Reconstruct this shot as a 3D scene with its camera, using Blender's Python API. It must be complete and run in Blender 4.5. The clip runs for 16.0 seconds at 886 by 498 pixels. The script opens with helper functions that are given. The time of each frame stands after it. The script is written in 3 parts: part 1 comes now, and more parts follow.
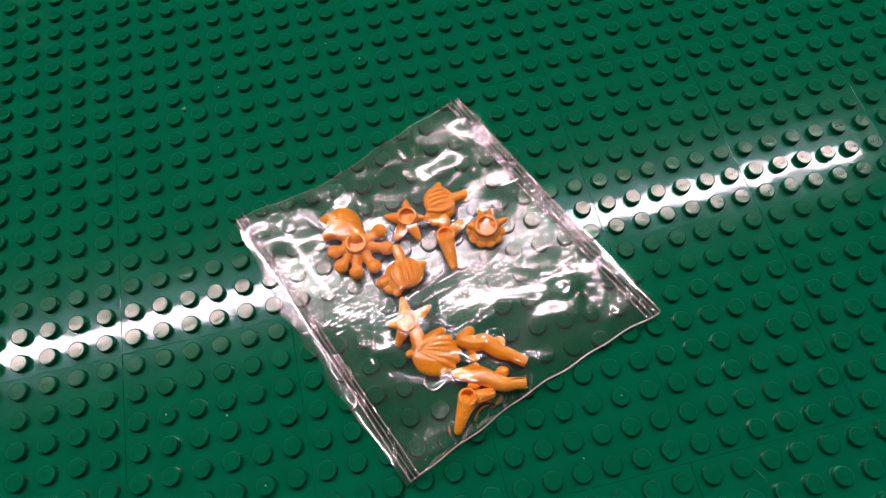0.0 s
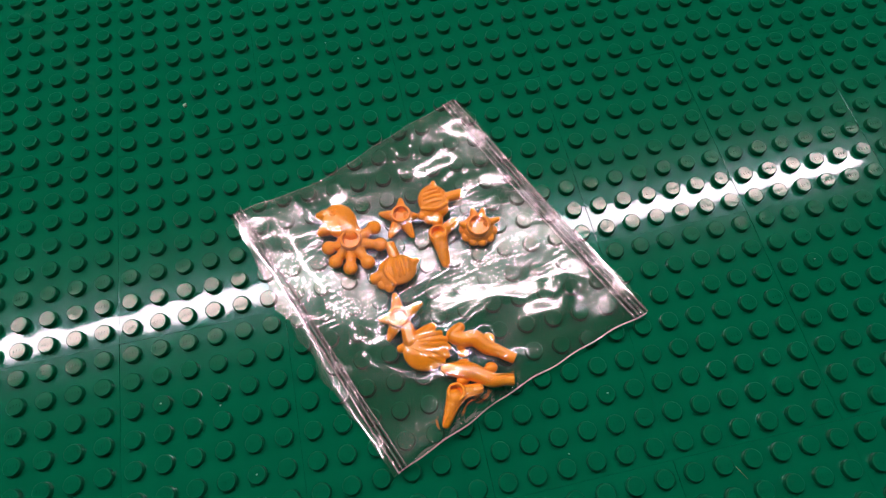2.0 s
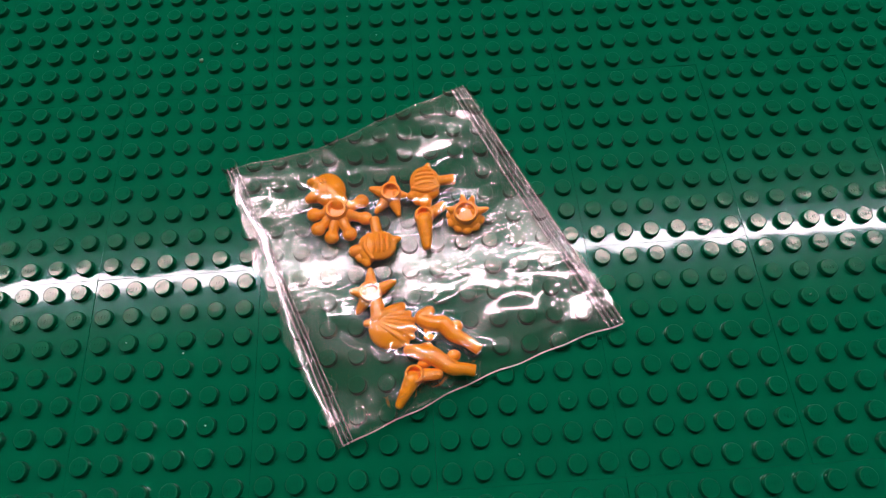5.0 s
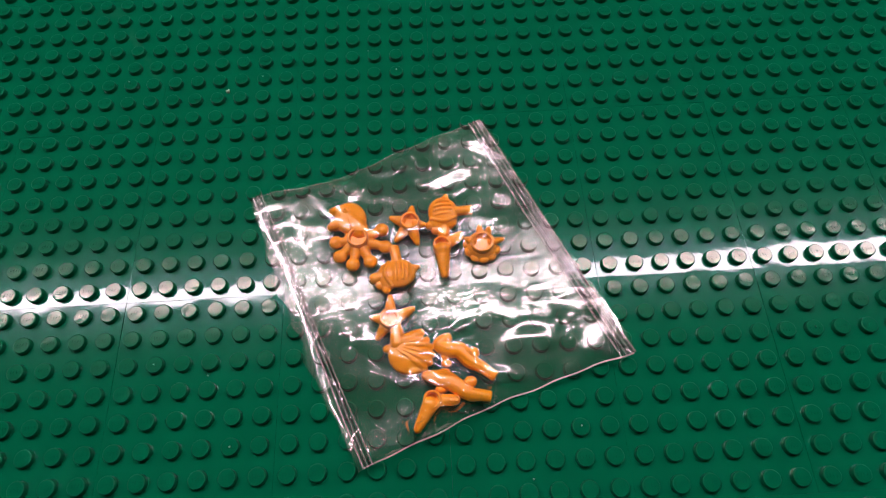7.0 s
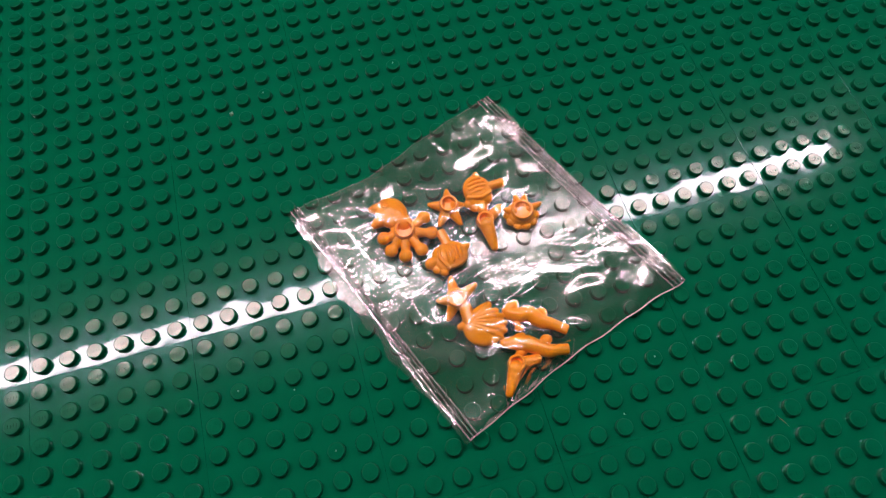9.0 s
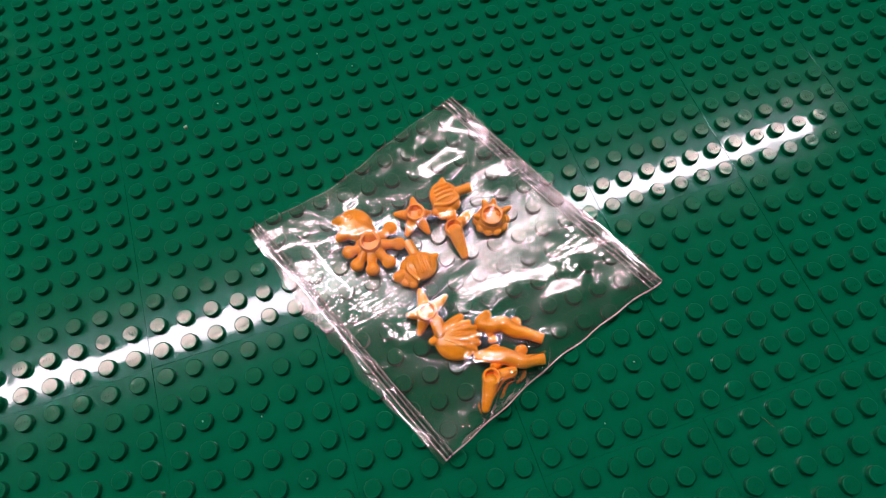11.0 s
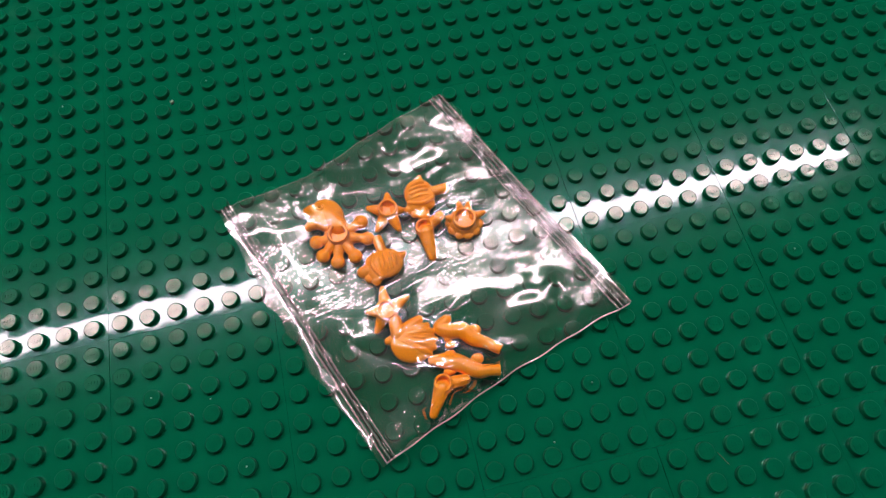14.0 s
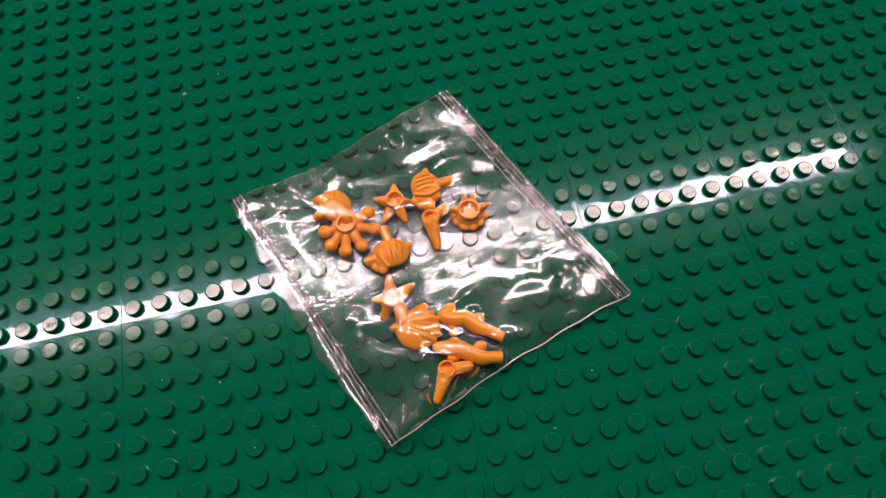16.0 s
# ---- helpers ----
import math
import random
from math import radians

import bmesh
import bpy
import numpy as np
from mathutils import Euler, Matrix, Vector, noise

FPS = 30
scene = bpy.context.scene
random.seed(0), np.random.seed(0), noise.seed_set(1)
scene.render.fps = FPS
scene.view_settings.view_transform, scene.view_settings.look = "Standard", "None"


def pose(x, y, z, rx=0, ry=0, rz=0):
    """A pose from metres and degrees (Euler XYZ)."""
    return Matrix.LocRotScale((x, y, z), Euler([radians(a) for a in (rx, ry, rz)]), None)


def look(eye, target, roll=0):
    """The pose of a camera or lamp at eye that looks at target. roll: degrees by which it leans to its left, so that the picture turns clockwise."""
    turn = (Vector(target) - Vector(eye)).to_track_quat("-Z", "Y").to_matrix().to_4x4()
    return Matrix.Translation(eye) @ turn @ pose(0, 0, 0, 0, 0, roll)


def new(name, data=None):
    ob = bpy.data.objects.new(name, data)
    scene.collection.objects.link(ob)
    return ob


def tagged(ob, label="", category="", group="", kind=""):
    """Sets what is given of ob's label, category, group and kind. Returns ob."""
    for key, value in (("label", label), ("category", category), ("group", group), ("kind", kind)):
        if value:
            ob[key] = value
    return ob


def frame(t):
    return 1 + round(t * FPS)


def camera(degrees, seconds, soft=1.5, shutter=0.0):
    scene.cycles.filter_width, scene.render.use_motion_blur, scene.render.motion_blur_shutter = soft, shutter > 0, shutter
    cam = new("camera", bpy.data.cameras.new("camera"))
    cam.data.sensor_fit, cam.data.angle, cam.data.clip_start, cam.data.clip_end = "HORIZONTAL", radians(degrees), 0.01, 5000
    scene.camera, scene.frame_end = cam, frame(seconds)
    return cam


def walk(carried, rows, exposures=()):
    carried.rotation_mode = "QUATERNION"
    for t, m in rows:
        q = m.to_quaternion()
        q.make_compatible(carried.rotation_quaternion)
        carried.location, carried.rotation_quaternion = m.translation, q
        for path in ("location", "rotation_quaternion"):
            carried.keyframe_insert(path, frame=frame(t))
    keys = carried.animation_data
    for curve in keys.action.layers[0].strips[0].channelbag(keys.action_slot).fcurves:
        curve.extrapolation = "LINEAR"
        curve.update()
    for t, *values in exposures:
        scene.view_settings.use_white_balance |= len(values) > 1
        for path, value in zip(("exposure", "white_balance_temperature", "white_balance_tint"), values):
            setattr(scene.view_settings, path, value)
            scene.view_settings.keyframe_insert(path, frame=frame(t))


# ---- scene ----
cam = camera(73.2, 16.0, soft=1.2)
PATH = [
    (0, (-0.01606, -0.06917, 0.16554), (-0.00424, -0.00196, -0.00103), -3.68),
    (0.5, (-0.01517, -0.06771, 0.16849), (-0.00310, -0.00048, 0.00196), -3.25),
    (1, (-0.01358, -0.06832, 0.16822), (-0.00147, -0.00083, 0.00180), -3.34),
    (1.5, (-0.01261, -0.06915, 0.16847), (-0.00044, -0.00193, 0.00194), -2.90),
    (2, (-0.01402, -0.07194, 0.16815), (-0.00249, -0.00429, 0.00174), -2.91),
    (2.5, (-0.01025, -0.07223, 0.16799), (0.00090, -0.00402, 0.00178), -2.65),
    (3, (-0.00781, -0.07136, 0.16798), (0.00206, -0.00262, 0.00191), -3.31),
    (3.5, (-0.00298, -0.07355, 0.16795), (0.00582, -0.00426, 0.00205), -3.65),
    (4, (-0.00132, -0.07493, 0.16739), (0.00427, -0.00415, 0.00199), -4.22),
    (4.2, (0.00020, -0.07786, 0.16294), (0.00468, -0.00730, -0.00259), -4.02),
    (6.5, (-0.00092, -0.08003, 0.16574), (-0.00112, -0.00599, 0.00167), -1.45),
    (7, (-0.00453, -0.07889, 0.17031), (-0.00290, -0.00291, 0.00714), -2.03),
    (7.5, (-0.01550, -0.07989, 0.17110), (-0.00986, -0.00617, 0.00698), -2.04),
    (8, (-0.02433, -0.07964, 0.17524), (-0.01156, -0.00679, 0.01113), -1.09),
    (8.5, (-0.03732, -0.07988, 0.17668), (-0.02076, -0.00849, 0.01227), -0.90),
    (10.8, (-0.03355, -0.07263, 0.17349), (-0.01426, -0.00704, 0.00697), -2.75),
    (11, (-0.02828, -0.07259, 0.17239), (-0.00862, -0.00657, 0.00609), -2.41),
    (11.5, (-0.01792, -0.07199, 0.16945), (-0.00164, -0.00658, 0.00254), -3.27),
    (12, (-0.00802, -0.07240, 0.16715), (0.00517, -0.00803, -0.00043), -3.68),
    (12.5, (-0.00969, -0.07508, 0.16722), (0.00218, -0.00981, -0.00011), -2.88),
    (13, (-0.01341, -0.07423, 0.17081), (-0.00107, -0.00869, 0.00362), -2.44),
    (13.5, (-0.01365, -0.07312, 0.17057), (-0.00111, -0.00788, 0.00328), -2.73),
    (14, (-0.01228, -0.07372, 0.16985), (0.00090, -0.00779, 0.00287), -1.95),
    (14.5, (-0.01255, -0.07498, 0.17073), (0.00043, -0.00890, 0.00381), -1.69),
    (15, (-0.01273, -0.07681, 0.17077), (0.00005, -0.01039, 0.00396), -1.87),
    (15.5, (-0.01296, -0.07901, 0.17196), (-0.00012, -0.01256, 0.00517), -1.83),
    (16, (-0.01426, -0.07848, 0.17259), (-0.00151, -0.01172, 0.00591), -1.72),
]
walk(cam, [(t, look(eye, target, roll)) for t, eye, target, roll in PATH])

# ---- light: one long ceiling lamp in a closed room ----
world = bpy.data.worlds.new("world")
scene.world = world
world.use_nodes = True
world.node_tree.nodes["Background"].inputs[0].default_value = (0.9, 0.95, 1.0, 1)
world.node_tree.nodes["Background"].inputs[1].default_value = 0.02
LAMP = 66.0            # radiance of the diffuser
LAMP_Z = 1.05          # height of the diffuser over the plates
scene.view_settings.exposure = 0.0

MM = 0.001
PITCH = 8.0


# ---- helpers for meshes (numbers in millimetres) ----
def mesh_object(name, bm, material, smooth=True):
    data = bpy.data.meshes.new(name)
    bm.normal_update()
    bm.to_mesh(data)
    bm.free()
    if smooth:
        for f in data.polygons:
            f.use_smooth = True
    data.materials.append(material)
    return new(name, data)


def part(name, bm, material, parent, label="", smooth=True):
    ob = mesh_object(name, bm, material, smooth)
    ob.parent = parent
    if label:
        ob["label"] = label
    return ob


def box(bm, x0, y0, z0, x1, y1, z1, bevel=0.0, m=None):
    r = bmesh.ops.create_cube(bm, size=1)
    vs = r["verts"]
    bmesh.ops.transform(bm, verts=vs, matrix=Matrix.Translation(((x0 + x1) / 2, (y0 + y1) / 2, (z0 + z1) / 2)) @ Matrix.Diagonal((x1 - x0, y1 - y0, z1 - z0, 1)))
    if m is not None:
        bmesh.ops.transform(bm, verts=vs, matrix=m)
    if bevel:
        es = list({e for v in vs for e in v.link_edges})
        bmesh.ops.bevel(bm, geom=es, offset=bevel, segments=2, affect="EDGES", profile=0.5)


def lathe(bm, profile, seg=28, m=None, cap=True):
    """A body turned from (radius, height) pairs."""
    rings = []
    for r, z in profile:
        if r < 1e-6:
            rings.append([bm.verts.new((0, 0, z))])
        else:
            rings.append([bm.verts.new((r * math.cos(2 * math.pi * k / seg), r * math.sin(2 * math.pi * k / seg), z)) for k in range(seg)])
    for a, b in zip(rings, rings[1:]):
        for k in range(seg):
            if len(a) == 1 and len(b) == 1:
                continue
            if len(a) == 1:
                bm.faces.new((a[0], b[k], b[(k + 1) % seg]))
            elif len(b) == 1:
                bm.faces.new((a[k], a[(k + 1) % seg], b[0]))
            else:
                bm.faces.new((a[k], a[(k + 1) % seg], b[(k + 1) % seg], b[k]))
    if cap and len(rings[0]) > 1:
        bm.faces.new(rings[0])
    if cap and len(rings[-1]) > 1:
        bm.faces.new(list(reversed(rings[-1])))
    if m is not None:
        bmesh.ops.transform(bm, verts=[v for r in rings for v in r], matrix=m)


def ball(bm, x, y, z, rx, ry=None, rz=None, turn=0.0, seg=24):
    ry = rx if ry is None else ry
    rz = rx if rz is None else rz
    r = bmesh.ops.create_uvsphere(bm, u_segments=seg, v_segments=max(8, seg // 2), radius=1)
    bmesh.ops.transform(bm, verts=r["verts"], matrix=pose(x, y, z, 0, 0, turn) @ Matrix.Diagonal((rx, ry, rz, 1)))


def limb(bm, pts, seg=16):
    """A round limb along (x, y, z, radius) points, with round ends."""
    ps = [Vector(p[:3]) for p in pts]
    rs = [p[3] for p in pts]
    n = 7
    path, rad = [], []
    for k in range(len(ps) - 1):
        p0, p1, p2, p3 = ps[max(k - 1, 0)], ps[k], ps[k + 1], ps[min(k + 2, len(ps) - 1)]
        for s in range(n):
            u = s / n
            path.append(0.5 * ((2 * p1) + (p2 - p0) * u + (2 * p0 - 5 * p1 + 4 * p2 - p3) * u * u + (3 * p1 - p0 - 3 * p2 + p3) * u ** 3))
            rad.append(rs[k] + (rs[k + 1] - rs[k]) * u)
    path.append(ps[-1]), rad.append(rs[-1])
    rings = []
    for k, p in enumerate(path):
        d = (path[min(k + 1, len(path) - 1)] - path[max(k - 1, 0)]).normalized()
        side = d.cross(Vector((0, 0, 1)))
        side = side.normalized() if side.length > 1e-4 else Vector((1, 0, 0))
        up = side.cross(d)
        rings.append([bm.verts.new(p + (side * math.cos(2 * math.pi * q / seg) + up * math.sin(2 * math.pi * q / seg)) * rad[k]) for q in range(seg)])
    for a, b in zip(rings, rings[1:]):
        for q in range(seg):
            bm.faces.new((a[q], a[(q + 1) % seg], b[(q + 1) % seg], b[q]))
    bm.faces.new(list(reversed(rings[0])))
    bm.faces.new(rings[-1])
    ball(bm, *ps[0], rs[0], seg=16)
    ball(bm, *ps[-1], rs[-1], seg=16)


# ---- materials ----
def material(name):
    mat = bpy.data.materials.new(name)
    mat.use_nodes = True
    nt = mat.node_tree
    return mat, nt, nt.nodes["Principled BSDF"]


def noise_node(nt, scale, detail=4.0, rough=0.55):
    tc = nt.nodes.new("ShaderNodeNewGeometry")
    no = nt.nodes.new("ShaderNodeTexNoise")
    no.inputs["Scale"].default_value, no.inputs["Detail"].default_value, no.inputs["Roughness"].default_value = scale, detail, rough
    nt.links.new(tc.outputs["Position"], no.inputs["Vector"])
    return no


def mix_colors(nt, fac, a, b):
    mx = nt.nodes.new("ShaderNodeMix")
    mx.data_type = "RGBA"
    nt.links.new(fac, mx.inputs["Factor"])
    mx.inputs["A"].default_value, mx.inputs["B"].default_value = (*a, 1), (*b, 1)
    return mx.outputs["Result"]


def plastic(name, dark, light, rough, coat, bump=0.02, spec=0.5, scale=60.0, coat_rough=0.03, detail=4.0, tint=(1.0, 1.0, 1.0)):
    mat, nt, bs = material(name)
    broad, fine = noise_node(nt, scale, detail), noise_node(nt, scale * 30, 3.0)
    ramp = nt.nodes.new("ShaderNodeMapRange")
    ramp.inputs["From Min"].default_value, ramp.inputs["From Max"].default_value = 0.3, 0.7
    nt.links.new(broad.outputs["Fac"], ramp.inputs["Value"])
    nt.links.new(mix_colors(nt, ramp.outputs["Result"], dark, light), bs.inputs["Base Color"])
    rr = nt.nodes.new("ShaderNodeMapRange")
    rr.inputs["To Min"].default_value, rr.inputs["To Max"].default_value = rough * 0.8, rough * 1.25
    nt.links.new(fine.outputs["Fac"], rr.inputs["Value"])
    nt.links.new(rr.outputs["Result"], bs.inputs["Roughness"])
    bs.inputs["Specular IOR Level"].default_value = spec
    bs.inputs["Specular Tint"].default_value = (*tint, 1)
    bs.inputs["Coat Weight"].default_value = coat
    bs.inputs["Coat Roughness"].default_value = coat_rough
    bp = nt.nodes.new("ShaderNodeBump")
    bp.inputs["Strength"].default_value, bp.inputs["Distance"].default_value = bump, 0.0005
    nt.links.new(broad.outputs["Fac"], bp.inputs["Height"])
    nt.links.new(bp.outputs["Normal"], bs.inputs["Normal"])
    nt.links.new(bp.outputs["Normal"], bs.inputs["Coat Normal"])
    return mat


GREEN = plastic("green_plastic", (0.0001, 0.104, 0.0435), (0.0003, 0.115, 0.0485), 0.15, 0.36, coat_rough=0.02, bump=0.12, spec=0.075, tint=(0.62, 0.8, 1.0), scale=110.0, detail=0.6)
RIM_GREEN = plastic("rim_plastic", (0.0001, 0.104, 0.0435), (0.0003, 0.115, 0.0485), 0.5, 0.0, bump=0.05, spec=0.1, scale=400.0)
SIDE_GREEN = plastic("stud_side_plastic", (0.0001, 0.104, 0.0435), (0.0003, 0.115, 0.0485), 0.3, 0.8, coat_rough=0.04, bump=0.02, spec=0.1, scale=400.0)
STUD_GREEN = plastic("stud_plastic", (0.0001, 0.104, 0.0435), (0.0003, 0.115, 0.0485), 0.10, 0.0, bump=0.10, spec=0.3, tint=(1.0, 0.84, 0.76), scale=400.0)
ORANGE = plastic("orange_plastic", (0.97, 0.33, 0.002), (0.98, 0.36, 0.003), 0.3, 0.10, bump=0.03, scale=150.0)
# unseen walls and ceiling: tones chosen dark to keep bounced light low
WALL = plastic("wall_paint", (0.055, 0.054, 0.052), (0.075, 0.073, 0.07), 0.8, 0.0, scale=3.0)
CEILING = plastic("ceiling_paint", (0.13, 0.13, 0.13), (0.16, 0.16, 0.16), 0.85, 0.0, scale=3.0)
TABLE = plastic("table_laminate", (0.16, 0.12, 0.08), (0.22, 0.16, 0.11), 0.45, 0.0, scale=12.0)
FLOOR = plastic("floor_vinyl", (0.2, 0.19, 0.18), (0.26, 0.25, 0.23), 0.5, 0.0, scale=4.0)
WHITE = plastic("lamp_enamel", (0.75, 0.75, 0.75), (0.8, 0.8, 0.8), 0.4, 0.0, scale=10.0)
DUST = plastic("dust", (0.24, 0.40, 0.28), (0.34, 0.52, 0.38), 0.8, 0.0, scale=900.0)
CRUMB = plastic("crumb", (0.26, 0.36, 0.24), (0.42, 0.52, 0.38), 0.7, 0.0, scale=900.0)

HAIR = plastic("hair", (0.16, 0.11, 0.05), (0.22, 0.15, 0.07), 0.5, 0.0, scale=900.0)


def scuff(mat, x, y, turn, long, wide):
    """A faint pale rub mark on the plastic, in mm."""
    nt = mat.node_tree
    bs = nt.nodes["Principled BSDF"]
    geo, mp, gr, nz = nt.nodes.new("ShaderNodeNewGeometry"), nt.nodes.new("ShaderNodeMapping"), nt.nodes.new("ShaderNodeTexGradient"), noise_node(nt, 160.0, 4.0)
    mp.vector_type = "TEXTURE"
    mp.inputs["Location"].default_value = (x * MM, y * MM, 0)
    mp.inputs["Rotation"].default_value = (0, 0, math.radians(turn))
    mp.inputs["Scale"].default_value = (long * MM, wide * MM, 1)
    gr.gradient_type = "SPHERICAL"
    nt.links.new(geo.outputs["Position"], mp.inputs["Vector"]), nt.links.new(mp.outputs["Vector"], gr.inputs["Vector"])
    sub, mul = nt.nodes.new("ShaderNodeMapRange"), nt.nodes.new("ShaderNodeMath")
    sub.inputs["From Min"].default_value, sub.inputs["From Max"].default_value = 0.45, 0.75
    nt.links.new(nz.outputs["Fac"], sub.inputs["Value"])
    mul.operation = "MULTIPLY"
    nt.links.new(sub.outputs["Result"], mul.inputs[0]), nt.links.new(gr.outputs["Fac"], mul.inputs[1])
    mx = nt.nodes.new("ShaderNodeMix")
    mx.data_type = "RGBA"
    old = bs.inputs["Base Color"].links[0].from_socket
    nt.links.new(mul.outputs[0], mx.inputs["Factor"]), nt.links.new(old, mx.inputs["A"])
    mx.inputs["B"].default_value = (0.018, 0.15, 0.075, 1)
    nt.links.new(mx.outputs["Result"], bs.inputs["Base Color"])


scuff(GREEN, -132, 124, -62, 28, 8)
scuff(GREEN, -111, 88, -60, 26, 2.2)


def glow(name, color, strength):
    mat, nt, bs = material(name)
    bs.inputs["Emission Color"].default_value = (*color, 1)
    bs.inputs["Emission Strength"].default_value = strength
    bs.inputs["Base Color"].default_value = (0.8, 0.8, 0.8, 1)
    return mat


DIFFUSER = glow("lamp_diffuser", (1.0, 0.865, 0.955), LAMP)


def clear_film(name, gloss, haze, tint, rough, scatter=0.24):
    mat, nt, bs = material(name)
    nt.nodes.remove(bs)
    out = nt.nodes["Material Output"]
    tr, gl, df = nt.nodes.new("ShaderNodeBsdfTransparent"), nt.nodes.new("ShaderNodeBsdfGlossy"), nt.nodes.new("ShaderNodeBsdfDiffuse")
    tr.inputs["Color"].default_value = (*tint, 1)
    gl.inputs["Roughness"].default_value = rough
    gl.inputs["Color"].default_value = (1.0, 0.89, 0.9, 1)
    df.inputs["Color"].default_value = (0.8, 0.64, 0.63, 1)
    # a thin sheet reflects alike from both sides: 4 per cent head on, all at a grazing angle
    lw, pw, sc = nt.nodes.new("ShaderNodeLayerWeight"), nt.nodes.new("ShaderNodeMath"), nt.nodes.new("ShaderNodeMath")
    pw.operation = "POWER"
    pw.inputs[1].default_value = 5.0
    nt.links.new(lw.outputs["Facing"], pw.inputs[0])
    sc.operation, sc.use_clamp = "MULTIPLY_ADD", True
    sc.inputs[1].default_value, sc.inputs[2].default_value = 1 - 0.04 * gloss, 0.04 * gloss
    nt.links.new(pw.outputs[0], sc.inputs[0])
    m1, m2 = nt.nodes.new("ShaderNodeMixShader"), nt.nodes.new("ShaderNodeMixShader")
    m1.inputs["Fac"].default_value = haze
    nt.links.new(tr.outputs[0], m1.inputs[1]), nt.links.new(df.outputs[0], m1.inputs[2])
    nt.links.new(sc.outputs[0], m2.inputs["Fac"])
    soft, m3 = nt.nodes.new("ShaderNodeBsdfGlossy"), nt.nodes.new("ShaderNodeMixShader")
    soft.inputs["Roughness"].default_value = 0.17
    soft.inputs["Color"].default_value = (1.0, 0.84, 0.84, 1)
    # drawn streaks, long along the film and a fraction of a millimetre across, blur part of the gloss
    co, mp, nz, mr = nt.nodes.new("ShaderNodeTexCoord"), nt.nodes.new("ShaderNodeMapping"), noise_node(nt, 1.0, 3.0), nt.nodes.new("ShaderNodeMapRange")
    mp.inputs["Rotation"].default_value = (0, 0, math.radians(-19))
    mp.inputs["Scale"].default_value = (130, 1500, 300)
    nt.links.new(co.outputs["Object"], mp.inputs["Vector"]), nt.links.new(mp.outputs["Vector"], nz.inputs["Vector"])
    mr.inputs["From Min"].default_value, mr.inputs["From Max"].default_value = 0.3, 0.7
    mr.inputs["To Min"].default_value, mr.inputs["To Max"].default_value = scatter * 0.35, scatter * 1.9
    nt.links.new(nz.outputs["Fac"], mr.inputs["Value"]), nt.links.new(mr.outputs["Result"], m3.inputs["Fac"])
    nt.links.new(gl.outputs[0], m3.inputs[1]), nt.links.new(soft.outputs[0], m3.inputs[2])
    nt.links.new(m1.outputs[0], m2.inputs[1]), nt.links.new(m3.outputs[0], m2.inputs[2])
    nt.links.new(m2.outputs[0], out.inputs["Surface"])
    return mat


FILM = clear_film("clear_film", 1.65, 0.008, (0.975, 0.955, 0.95), 0.065, 0.22)
HEM = clear_film("welded_edge", 1.5, 0.16, (0.9, 0.9, 0.9), 0.1)
# same welded bead; the near side's highlight is painted in as white haze
HEM_GLINT = clear_film("near_edge_glint", 2.0, 0.75, (0.9, 0.9, 0.9), 0.1)
# ribs are clear plastic: lamp glints and dark lines are put into these colours
RIB_GLINT = clear_film("rib_glint", 2.5, 0.30, (0.9, 0.9, 0.9), 0.09)
RIB_SHADE = clear_film("rib_shade", 1.2, 0.0, (0.5, 0.52, 0.52), 0.05)


# ---- room shell, added out of view and kept dark to limit bounce, and table ----
def slab(name, x0, y0, z0, x1, y1, z1, mat, label):
    bm = bmesh.new()
    box(bm, x0, y0, z0, x1, y1, z1)
    return tagged(mesh_object(name, bm, mat, False), label, name.split("_")[0], kind="structure")


X0, X1, Y0, Y1, TOP = -1.6, 1.6, -1.2, 1.5, 1.36
slab("floor", X0, Y0, -0.85, X1, Y1, -0.76, FLOOR, "grey vinyl floor of the room under the table")
slab("ceiling", X0, Y0, TOP, X1, Y1, TOP + 0.1, CEILING, "unseen grey ceiling, added to close the room and hold bounced light down")
slab("wall_west", X0 - 0.1, Y0 - 0.1, -0.85, X0, Y1 + 0.1, TOP + 0.1, WALL, "unseen dark grey wall, added to close the room and hold bounced light down")
slab("wall_east", X1, Y0 - 0.1, -0.85, X1 + 0.1, Y1 + 0.1, TOP + 0.1, WALL, "unseen dark grey wall, added to close the room and hold bounced light down")
slab("wall_south", X0, Y0 - 0.1, -0.85, X1, Y0, TOP + 0.1, WALL, "unseen dark grey wall, added to close the room and hold bounced light down")
slab("wall_north", X0, Y1, -0.85, X1, Y1 + 0.1, TOP + 0.1, WALL, "unseen dark grey wall, added to close the room and hold bounced light down")

table = tagged(new("table"), "plain brown laminate table that carries the green plates", "table")
table.location = (0, 0, -0.76)
bm = bmesh.new()
box(bm, -0.7, -0.4, 0.726, 0.7, 0.45, 0.7566, 0.002)
part("tabletop", bm, TABLE, table, smooth=False)
for x in (-0.66, 0.62):
    for y in (-0.36, 0.37):
        bm = bmesh.new()
        box(bm, x, y, 0.0, x + 0.045, y + 0.045, 0.726, 0.002)
        part("leg", bm, TABLE, table, smooth=False)

